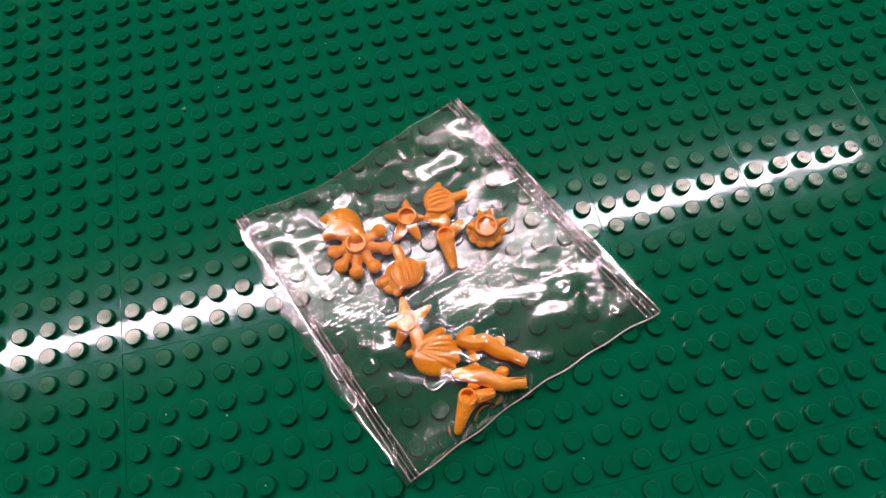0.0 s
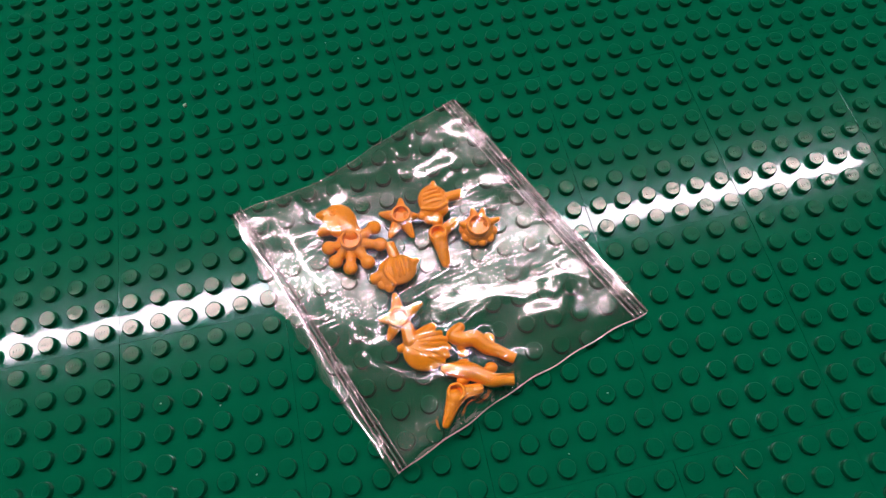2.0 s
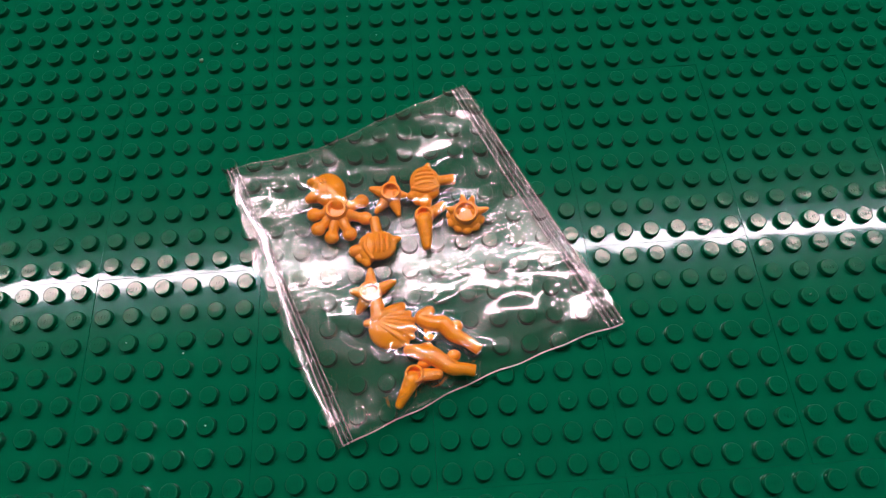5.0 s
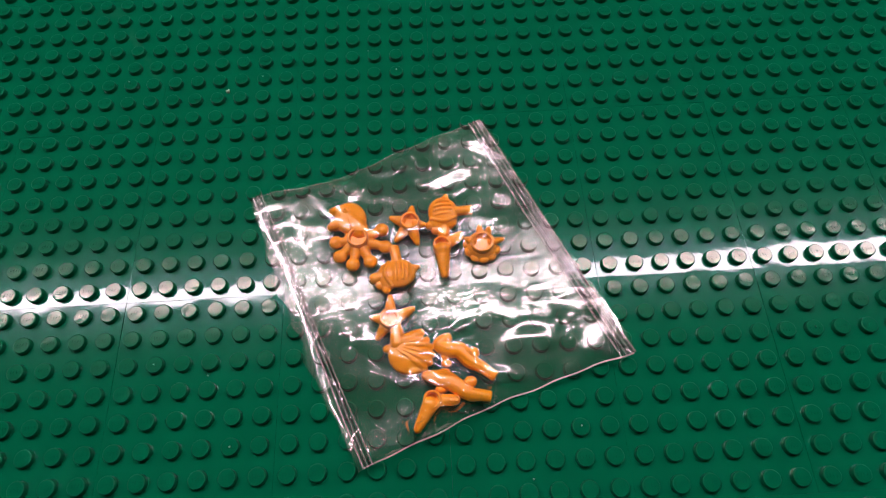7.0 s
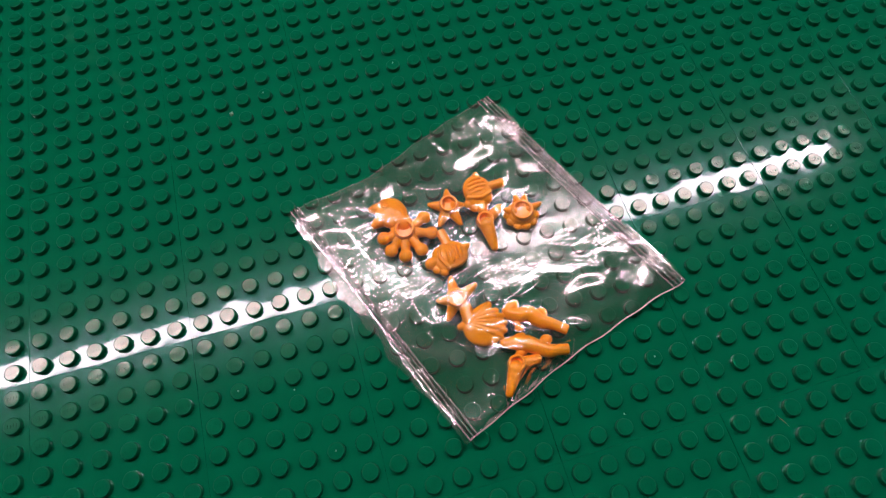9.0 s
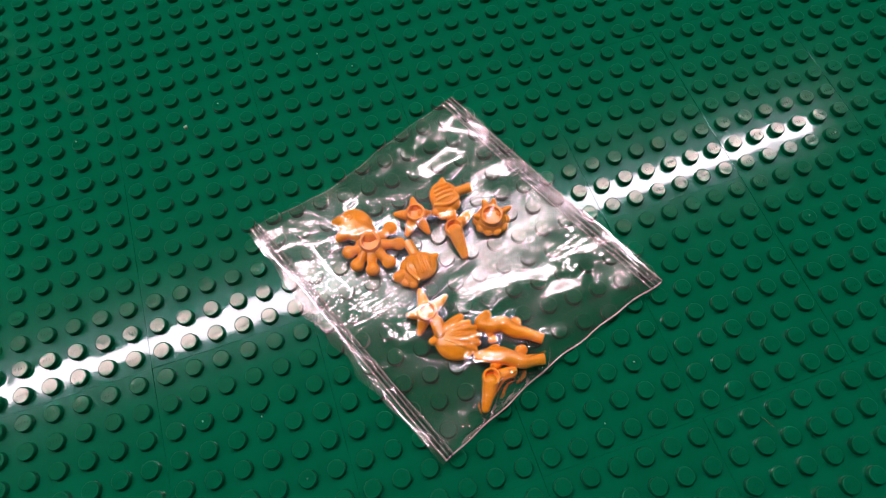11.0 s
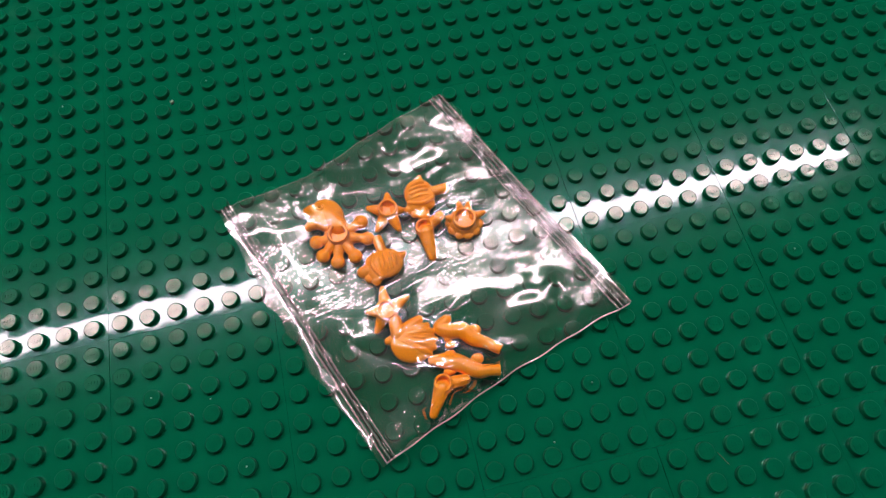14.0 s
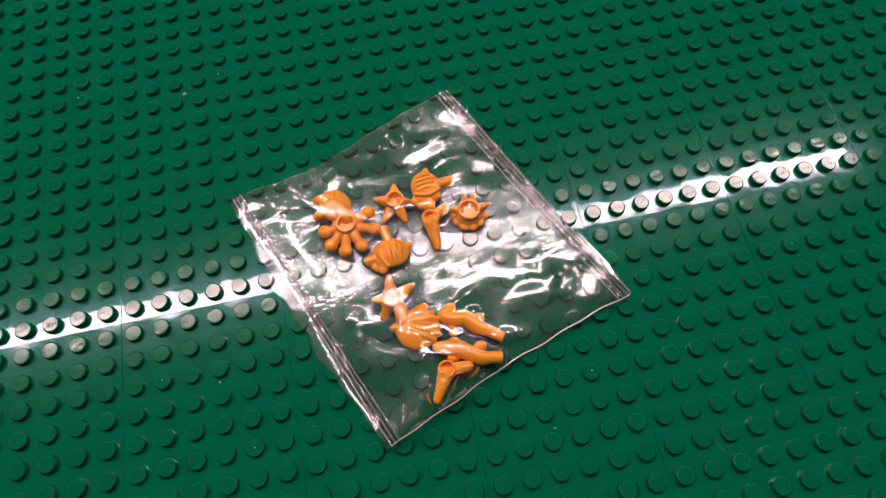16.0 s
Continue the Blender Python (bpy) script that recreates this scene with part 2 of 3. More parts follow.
# ceiling lamp: a long batten with a glowing diffuser
lamp = tagged(new("ceiling_lamp"), "long white linear lamp with glowing diffuser, hung from the ceiling", "lamp")
LAMP_Y = 0.422
lamp.matrix_world = pose(-0.10, LAMP_Y, LAMP_Z, 0, 0, 0.77)
bm = bmesh.new()
box(bm, -1.22, -0.032, 0.014, 1.22, 0.032, 0.06, 0.004)
part("housing", bm, WHITE, lamp, smooth=False)
bm = bmesh.new()
box(bm, -1.19, -0.022, 0.0, 1.165, 0.022, 0.016, 0.005)
part("diffuser", bm, DIFFUSER, lamp, "glowing white diffuser", smooth=False)
for x in (-0.8, 0.8):
    bm = bmesh.new()
    lathe(bm, [(0.0025, 0.058), (0.0025, 0.295), (0.03, 0.295), (0.03, 0.31)], 10, pose(x, 0, 0))
    part("suspension_wire", bm, WHITE, lamp)

# ---- toys in the bag (millimetres; z from the stud foot) ----
def toy(name, bm, label, category="toy", voxel=0.14, smooth=2):
    bmesh.ops.scale(bm, verts=bm.verts, vec=(MM, MM, MM))
    ob = mesh_object(name, bm, ORANGE)
    rm = ob.modifiers.new("fuse", "REMESH")
    rm.mode, rm.voxel_size, rm.use_smooth_shade = "VOXEL", voxel * MM, True
    sm = ob.modifiers.new("soften", "SMOOTH")
    sm.iterations, sm.factor = smooth, 0.5
    return tagged(ob, label, category, "orange sea toys in the bag")


def socket(bm, x, y, z0, z1, r_out, r_in, tilt=(0, 0), depth=None):
    """A round open collar, as on toy parts that clip onto studs."""
    depth = (z1 - z0) * 0.8 if depth is None else depth
    h = z1 - z0
    lathe(bm, [(r_out * 1.05, 0), (r_out, h * 0.85), (r_out - 0.15, h), (r_in + 0.12, h), (r_in, h - 0.2), (r_in * 0.97, h - depth), (0, h - depth)], 28,
          pose(x, y, z0, tilt[0], tilt[1], 0))


def octopus():
    bm = bmesh.new()
    cx, cy = -28.9, 3.0
    lathe(bm, [(0, 2.2), (4.4, 2.2), (4.9, 3.2), (4.5, 4.6), (3.4, 5.2), (0, 5.2)], 32, pose(cx, cy, 0))
    for x, y in ((-21.0, 6.6), (-19.9, 0.2), (-24.9, -5.0), (-30.7, -5.7), (-35.0, -2.5), (-36.4, 2.7)):
        dx, dy = x - cx, y - cy
        limb(bm, [(cx + dx * 0.4, cy + dy * 0.4, 3.9, 1.75), (cx + dx * 0.7, cy + dy * 0.7, 3.8, 1.45), (cx + dx * 0.9, cy + dy * 0.9, 3.9, 1.75)])
        ball(bm, cx + dx * 0.92, cy + dy * 0.92, 3.9, 2.15, 2.15, 1.7)
    # head: one smooth dome with a blunt snout and a lower lip
    limb(bm, [(-28.4, 6.0, 4.4, 2.9), (-30.0, 9.0, 4.6, 3.0), (-31.4, 11.4, 4.4, 3.0)], 24)
    ball(bm, -31.4, 10.6, 4.4, 5.0, 5.7, 2.9, 25, seg=32)
    limb(bm, [(-33.0, 12.6, 4.4, 2.6), (-35.6, 13.4, 4.2, 2.0), (-37.2, 13.9, 3.9, 1.1)])
    limb(bm, [(-33.6, 9.6, 4.1, 2.6), (-36.4, 8.6, 3.9, 1.8), (-37.4, 8.2, 3.8, 1.3)])
    lathe(bm, [(1.25, 0), (1.25, 0.5), (0.95, 0.6), (0.8, 0.2), (0, 0.2)], 18, pose(-32.6, 12.6, 6.75, -14, -8, 0))
    ball(bm, -32.6, 12.8, 7.0, 0.6, 0.6, 0.55)
    socket(bm, cx, cy, 4.6, 7.0, 3.15, 2.3, depth=2.3)
    return toy("toy_octopus", bm, "orange plastic toy octopus with round-tipped arms and a socket")


def starfish(cx, cy, tips, z, label, rim=3.0, up=0.0, tilt=(0, 0)):
    bm = bmesh.new()
    ball(bm, cx, cy, z, 3.3, 3.3, 1.2)
    for x, y, dz in tips:
        limb(bm, [(cx + (x - cx) * 0.45, cy + (y - cy) * 0.45, z, 1.8), (cx + (x - cx) * 0.7, cy + (y - cy) * 0.7, z + dz * 0.5, 1.45), (x, y, z + dz, 0.8)])
    socket(bm, cx, cy, z + 0.2, z + 2.9 + up, rim, 2.2, tilt, depth=2.2)
    return toy("toy_starfish", bm, label)


def fish(cx, cy, turn, label, flip=1):
    """A plump fish with ribs, a round pin and fins; the pin points along +x before turning."""
    bm = bmesh.new()
    m = pose(cx, cy, 0, 0, 0, turn)
    ball(bm, 0, 0.2 * flip, 4.5, 4.7, 5.3, 2.2, 8 * flip)
    ball(bm, -0.3, -3.0 * flip, 4.2, 4.5, 2.9, 1.9)
    for k in range(4):
        w = (1.9, 2.5, 2.6, 2.3)[k]
        limb(bm, [(-w, (3.0 - 1.45 * k) * flip, 6.35 - 0.12 * (k - 1.5) ** 2, 0.42), (0, (3.3 - 1.45 * k) * flip, 6.82 - 0.12 * (k - 1.5) ** 2, 0.5),
                  (w, (3.4 - 1.45 * k) * flip, 6.35 - 0.12 * (k - 1.5) ** 2, 0.42)], 10)
    limb(bm, [(-3.9, -2.2 * flip, 5.4, 0.55), (0, -3.7 * flip, 6.3, 0.6), (3.7, -2.2 * flip, 5.5, 0.55)], 10)
    lathe(bm, [(1.55, 0), (1.55, 5.0), (1.35, 5.3), (0.85, 5.3), (0.8, 4.2), (0, 4.2)], 24, pose(3.8, 0.4 * flip, 4.4, 0, 90, 3))
    limb(bm, [(0.8, 4.8 * flip, 4.3, 1.4), (1.2, 6.2 * flip, 4.2, 0.8)])
    limb(bm, [(0.0, -5.2 * flip, 4.0, 1.8), (-0.2, -6.9 * flip, 3.9, 1.8)])
    ball(bm, -3.9, -3.9 * flip, 4.0, 1.8, 1.5, 1.2)
    ball(bm, -2.4, -5.6 * flip, 3.8, 1.7, 1.5, 1.2)
    bmesh.ops.transform(bm, verts=bm.verts, matrix=m)
    return toy("toy_fish", bm, label)


def cone_shell(x, y, tx, ty, nx, ny, label, wide=2.6):
    bm = bmesh.new()
    d = Vector((tx - x, ty - y, 0))
    for k in range(4):
        u0, u1 = 0.15 + 0.8 * k / 4, 0.15 + 0.8 * (k + 1) / 4
        p, q = Vector((x, y, 0)) + d * u0, Vector((x, y, 0)) + d * u1
        r0, r1 = wide * (1.04 - 0.56 * u0), wide * (1.04 - 0.56 * u1) - 0.07
        limb(bm, [(p.x, p.y, 2.3 + r0, r0), (q.x, q.y, 2.3 + r1, r1)], 20)
    lathe(bm, [(0, 2.2), (wide * 0.8, 2.3), (wide, 3.2), (wide, 4.4), (0, 4.4)], 28, pose(x, y, 0))
    socket(bm, x, y, 4.0, 6.4, wide + 0.15, wide - 0.6, (0, 0), depth=1.9)
    limb(bm, [(x + (nx - x) * 0.45, y + (ny - y) * 0.45, 4.2, 1.75), (nx, ny, 4.5, 1.5)])
    w = Vector((nx - x, ny - y, 0)).normalized()
    for s in (-0.7, 0.7):
        lathe(bm, [(0.75, 0), (0.75, 0.55), (0.42, 0.55), (0.42, 0.1), (0, 0.1)], 14, pose(nx + w.x * s - 0.2, ny + w.y * s, 5.5))
    return toy("toy_cone_shell", bm, label)


def flower(cx, cy):
    """A round cup with a wavy skirt and a few pointed petals."""
    bm = bmesh.new()
    lathe(bm, [(0, 2.2), (3.9, 2.2), (4.9, 3.0), (4.6, 4.2), (3.9, 5.2), (0, 5.2)], 32, pose(cx, cy, 0))
    for k in range(6):
        a = math.radians(170 + 34 * k)
        ball(bm, cx + 4.4 * math.cos(a), cy + 4.4 * math.sin(a), 3.3, 1.5, 1.6, 1.1, math.degrees(a))
    for a, out, up in ((8, 6.4, 5.6), (62, 5.2, 6.2), (95, 5.6, 5.8), (160, 5.4, 5.4)):
        c, s = math.cos(math.radians(a)), math.sin(math.radians(a))
        limb(bm, [(cx + 2.9 * c, cy + 2.9 * s, 4.4, 1.5), (cx + 4.4 * c, cy + 4.4 * s, 5.1, 1.1), (cx + out * c, cy + out * s, up, 0.55)])
    socket(bm, cx, cy, 4.4, 6.8, 3.5, 2.65, (0, 0), depth=2.7)
    return toy("toy_sea_flower", bm, "orange plastic toy sea flower with pointed petals and socket")


def scallop():
    bm = bmesh.new()
    cx, cy, cz, rx, ry, rz = -13.8, -33.9, 4.5, 6.4, 6.0, 2.4
    ball(bm, cx, cy, cz, rx, ry, rz, seg=36)
    hinge = Vector((-19.2, -31.4))
    for k in range(6):
        a = math.radians(-52 + k * 23)
        e = Vector((cx + rx * 0.96 * math.cos(a), cy + ry * 0.96 * math.sin(a)))
        pts = []
        for u in (0.2, 0.4, 0.6, 0.8, 1.0):
            p = hinge + (e - hinge) * u
            q = max(0.0, 1 - ((p.x - cx) / rx) ** 2 - ((p.y - cy) / ry) ** 2)
            pts.append((p.x, p.y, cz + rz * math.sqrt(q) - 0.4, 0.4 + 0.55 * u))
        limb(bm, pts, 10)
    limb(bm, [(-16.0, -30.4, 4.9, 2.0), (-13.0, -29.0, 4.9, 1.7), (-10.8, -28.0, 4.8, 1.2)])
    limb(bm, [(-17.4, -30.8, 4.9, 2.2), (-17.6, -27.0, 5.0, 1.9)])
    limb(bm, [(-17.6, -31.8, 4.4, 1.8), (-20.6, -32.0, 4.0, 1.1)])
    return toy("toy_scallop", bm, "orange plastic toy scallop shell with fanned ribs")


def seahorse(pts, lumps, label):
    bm = bmesh.new()
    limb(bm, [(x, y, z + 0.2, r * 1.14) for x, y, z, r in pts], 18)
    for l in lumps:
        ball(bm, *l)
    x, y, z, r = pts[-1]
    r, z = r * 1.14, z + 0.2
    q = Vector(pts[-1][:3]) - Vector(pts[-2][:3])
    a = math.degrees(math.atan2(q.y, q.x))
    lathe(bm, [(r, 0), (r, 1.6), (r - 0.2, 1.8), (r * 0.55, 1.8), (r * 0.5, 0.8), (0, 0.8)], 20, pose(x, y, z, 0, 90, a))
    return toy("toy_seahorse", bm, label)


octopus()
starfish(-12.7, 8.2, [(-12.0, 13.6, 0.5), (-18.6, 10.4, 0.4), (-8.4, 7.6, 0.2), (-17.2, 2.9, -0.4), (-10.7, 1.6, -0.4)], 3.3,
         "orange plastic toy starfish with five arms and a socket")
fish(-2.2, 10.8, 0, "orange ribbed toy fish with its pin pointing sideways")
fish(-17.0, -9.0, 97, "orange ribbed toy fish with its pin pointing to the starfish", -1)
cone_shell(-3.1, -0.6, -2.8, -10.2, 2.2, 2.3, "orange plastic toy cone shell beside the ribbed fish")
flower(9.2, -0.8)
starfish(-19.4, -23.4, [(-19.3, -16.6, 1.0), (-12.8, -20.6, 0.8), (-23.2, -28.2, -1.0), (-24.6, -22.2, -0.4), (-16.6, -27.6, -0.6)], 4.0,
         "orange toy starfish leaning on the scallop shell", up=0.2)
scallop()
seahorse([(-3.2, -29.8, 4.2, 1.3), (-5.6, -31.6, 4.0, 1.7), (-2.8, -33.4, 4.2, 1.9), (0.2, -33.8, 4.4, 2.1), (2.8, -36.8, 4.3, 1.9), (6.0, -38.8, 4.2, 1.5), (8.3, -40.6, 4.1, 1.35)],
         [(4.0, -34.6, 4.2, 1.7), (-3.8, -37.0, 3.6, 1.5, 1.1, 1.2), (-4.0, -35.0, 3.8, 1.2)], "orange plastic toy seahorse lying beside the scallop shell")
seahorse([(-9.6, -40.2, 3.9, 1.2), (-6.8, -41.0, 4.1, 1.9), (-3.4, -42.2, 4.3, 2.2), (-0.2, -44.4, 4.0, 2.0), (2.4, -46.0, 3.7, 1.8), (5.0, -46.3, 3.4, 1.5), (6.4, -46.6, 3.3, 1.45)],
         [(2.6, -42.6, 4.0, 1.9, 1.6, 1.5), (-5.5, -44.2, 3.6, 1.9, 1.2, 1.3), (-4.6, -39.4, 4.2, 1.8, 0.9, 1.0)], "orange plastic toy seahorse lying above the cone shell")
cone_shell(-8.2, -47.2, -12.8, -54.9, -2.0, -47.4, "orange plastic toy cone shell near the open corner of the bag", 2.4)

# ---- clear bag ----
C_L, C_T, C_R, C_B = (-62.5, 20.0), (11.8, 46.0), (49.5, -36.8), (-27.0, -64.0)


def sheet(a, b):
    """Plan position on the bag: a runs between the two zip sides, b along them."""
    x = (1 - b) * ((1 - a) * C_L[0] + a * C_T[0]) + b * ((1 - a) * C_B[0] + a * C_R[0])
    y = (1 - b) * ((1 - a) * C_L[1] + a * C_T[1]) + b * ((1 - a) * C_B[1] + a * C_R[1])
    sag = np.sin(np.pi * a)
    y = y - 2.8 * np.exp(-((a - 0.38) / 0.18) ** 2) * (1 - b) ** 3 + 2.0 * sag * b ** 3
    return x, y


rng = np.random.default_rng(7)


def waves(x, y, n, lo, hi, along=None, spread=math.pi):
    """Smooth random relief of unit slope scale: n plane waves with wavelengths from lo to hi."""
    h = np.zeros_like(x)
    for _ in range(n):
        lam = lo * (hi / lo) ** rng.random()
        ang = (rng.random() - 0.5) * 2 * spread + (0 if along is None else along + math.pi / 2)
        k = 2 * math.pi / lam
        h += np.sin(k * (x * math.cos(ang) + y * math.sin(ang)) + rng.random() * 6.28) / k
    return h * math.sqrt(2 / n)


def bump(x, y, cx, cy, rx, ry=None, turn=0.0):
    ry = rx if ry is None else ry
    c, s = math.cos(math.radians(turn)), math.sin(math.radians(turn))
    u, v = (x - cx) * c + (y - cy) * s, (y - cy) * c - (x - cx) * s
    return np.exp(-(u / rx) ** 2 - (v / ry) ** 2)


def away(x, y, pts):
    """Distance from a bent line, and how much that line turns away from the x axis (1: not at all)."""
    n = len(pts)
    lean = [min(2.4, math.hypot(b[0] - a[0], b[1] - a[1]) / max(abs(b[0] - a[0]), 0.01)) for a, b in zip(pts, pts[1:])]
    node = [0.5 * (lean[max(k - 1, 0)] + lean[min(k, n - 2)]) for k in range(n)]
    d, f = np.full_like(x, 1e9), np.ones_like(x)
    for k, ((ax, ay), (bx, by)) in enumerate(zip(pts, pts[1:])):
        dx, dy = bx - ax, by - ay
        u = np.clip(((x - ax) * dx + (y - ay) * dy) / (dx * dx + dy * dy), 0, 1)
        q = (x - ax - u * dx) ** 2 + (y - ay - u * dy) ** 2
        f = np.where(q < d, node[k] + (node[k + 1] - node[k]) * u, f)
        d = np.minimum(d, q)
    return np.sqrt(d), f


def squiggles(x, y, n, lo, hi, wide):
    """A net of narrow creases of unit slope scale."""
    return wide * np.exp(-(waves(x, y, n, lo, hi) / wide) ** 2)


def broad_shape(x, y, edge, lift):
    """The film without its creases: held up by the toys, falling away on all sides to the welded edges, with tilts set
    to the camera's view of the lamp.
    """
    held = 1 / (1 + np.exp((x - 21) / 6.0))
    fall = 0.082 * 1.6 * np.log1p(np.exp((y + 24 - 0.1 * x) / 1.6)) - 0.062 * 4.0 * np.log1p(np.exp((y + 1) / 4.0))
    return 2.35 + (3.8 + 3.8 * held - fall) * edge + lift


def tucks(x, y, slope):
    """The sharp creases of the upper film, in mm of height: each a narrow ridge along a bent line, sharper where the
    film falls away, placed and raised so that its glint fits the camera's view.
    """
    jx, jy = x + 0.45 * waves(x, y, 16, 5.0, 16.0), y + 0.45 * waves(x, y, 16, 5.0, 16.0)
    thick = np.clip(1.0 + 0.1 * waves(x, y, 10, 8.0, 24.0), 0.7, 1.3) * (1 + 0.4 / (1 + np.exp((y + 22) / 3.0)))
    z = np.zeros_like(x)

    def tuck(steep, *pts):
        d, lean = away(jx, jy, pts)
        z[:] = np.maximum(z, (steep / 0.34) * 1.3 * slope * lean * thick * 1.16 * np.exp(-(d / thick) ** 2))

    # across the far side
    tuck(0.34, (-30.8, 28.6), (-29, 26.6), (-23.2, 24.9), (-18.8, 25.0), (-13.9, 27.6), (-9.5, 22.8), (-4.1, 19.5), (0, 20.5))
    tuck(0.36, (-44, 18.6), (-47, 20.6), (-45, 21.4), (-39.5, 18.8), (-35.6, 20.0), (-36.6, 23.4), (-30.4, 22.3))
    tuck(0.36, (-30.1, 20.6), (-24.9, 16.2), (-18, 15.4), (-11, 15.8), (-3.8, 17.0), (1, 15.0), (5.6, 18.4), (11, 17.6))
    tuck(0.36, (-44, 18.4), (-39.6, 13.8), (-36.4, 10.2), (-34.4, 9.4), (-32.6, 10.8), (-36.2, 13.8), (-41.2, 15.2))
    tuck(0.34, (-33.4, 10.0), (-30.6, 7.7), (-26.8, 5.4), (-22.2, 3.0), (-16.9, 4.5), (-10, 4.6), (-3.9, 5.4), (-0.2, 2.9), (2, 0.2))
    tuck(0.30, (-59, 21), (-52, 15.6), (-44, 14.2), (-38, 15.0))
    tuck(0.26, (-57, 20), (-51, 11), (-47, 9))
    tuck(0.30, (2, 0.2), (5.8, 5.2), (8.4, 6.0), (11, 2.4), (7.6, 0.4))
    tuck(0.30, (6.4, 6.4), (12, 6.4), (16, 7.2), (20, 9.4), (27, 8.6))
    tuck(0.26, (6.8, 17.0), (6.4, 11.0), (4.4, 6.8), (8.4, 6.2))
    tuck(0.30, (-12.6, 33.6), (-6.5, 35.6), (0, 33.6), (5.6, 33.6), (8.6, 36.6), (9.8, 33.0), (12.4, 25.6))
    tuck(0.30, (-12.6, 33.6), (-10.4, 29.0), (-8, 26.2), (-1, 24.6), (3, 27.4))
    tuck(0.30, (-2, 41), (3.4, 40.2), (8.0, 43.2), (9.6, 42.6), (12.5, 34), (16.6, 27), (19.6, 19.6))
    tuck(0.24, (-1.4, 38.8), (4, 35.8), (8.4, 35.2))
    tuck(0.34, (13.0, 22.8), (17, 24.6), (19, 19.8), (22, 15.4), (19.6, 12.8), (15.4, 15.2), (13.4, 20.2))
    # across the near side
    tuck(0.40, (46, -37.6), (39, -30.2), (36, -29.8), (31, -33.6), (25.4, -33.6), (24, -28.8), (17.6, -28.6), (12.4, -25.4), (6, -26.0), (1.7, -28.4), (-2.1, -31.1), (-5.8, -31.5),
         (-3.6, -33.7), (1.6, -34.7), (4, -38.9), (5.7, -43.4), (0.9, -42.8), (-1.8, -40.4))
    tuck(0.34, (22, -23.4), (27.5, -19.4), (30.4, -20.2), (28.6, -25.4), (25.6, -31.2))
    tuck(0.34, (32, -19.2), (36.6, -25), (43, -31.4), (46.6, -37.2))
    tuck(0.30, (28.4, -10.6), (32.4, -16.6), (38, -25.2), (45.6, -34))
    tuck(0.30, (12, -11.4), (17, -14.6), (22.6, -13.4), (27, -6.4), (30.6, -4.4))
    tuck(0.38, (-29, -26.2), (-23.5, -28.0), (-17.5, -29.2), (-13.8, -27.6), (-11.4, -22.8), (-10.9, -28.4), (-8.9, -31.1), (-12.6, -32.3), (-16.4, -32.8), (-18, -35.2), (-14.6, -37.1),
         (-9.4, -37.6), (-5.9, -39.3), (-1.8, -40.4))
    tuck(0.40, (-38.4, -33.2), (-33.6, -35.6), (-31.4, -33.2), (-28.4, -36.8), (-23.6, -40.8), (-17, -43.1), (-10, -43.0), (-5.6, -44.2), (2, -47.4), (8, -48.2))
    tuck(0.36, (-39.4, -30.4), (-34.0, -30.2), (-36.6, -32.8), (-32.6, -36.0))
    tuck(0.36, (-36.4, -42.8), (-30.2, -41.2), (-27.6, -39.8), (-28.4, -41.8), (-33.4, -43.2), (-36.4, -43.0))
    tuck(0.50, (-4.2, -52.0), (-0.8, -51.4), (-2.4, -54.2), (-6.0, -57.0), (-6.8, -55.6), (-4.2, -52.0))
    tuck(0.36, (-12.5, -56.6), (-9.5, -53.8), (-5.1, -50.8))
    tuck(0.52, (-27.4, -57.0), (-24.4, -55.6), (-22, -57.6), (-26, -58.2), (-23.6, -61.6), (-18, -58.4), (-14, -54.0))
    tuck(0.52, (-17.8, -54.6), (-14.8, -50.6), (-17.2, -55.6), (-15.8, -55.2))
    # beside the zip
    tuck(0.40, (-45.6, -6.6), (-43.4, -11.0), (-40.4, -17.0), (-36.8, -14.6), (-33.8, -14.8))
    return z


def swell(x, y, slope, fx, fy, rx, ry, turn=0.0):
    """A low rounded swelling between creases, placed and sized to show a glint to the camera."""
    return 1.16 * ry * 0.95 * slope * bump(x, y, fx, fy, rx, ry, turn)


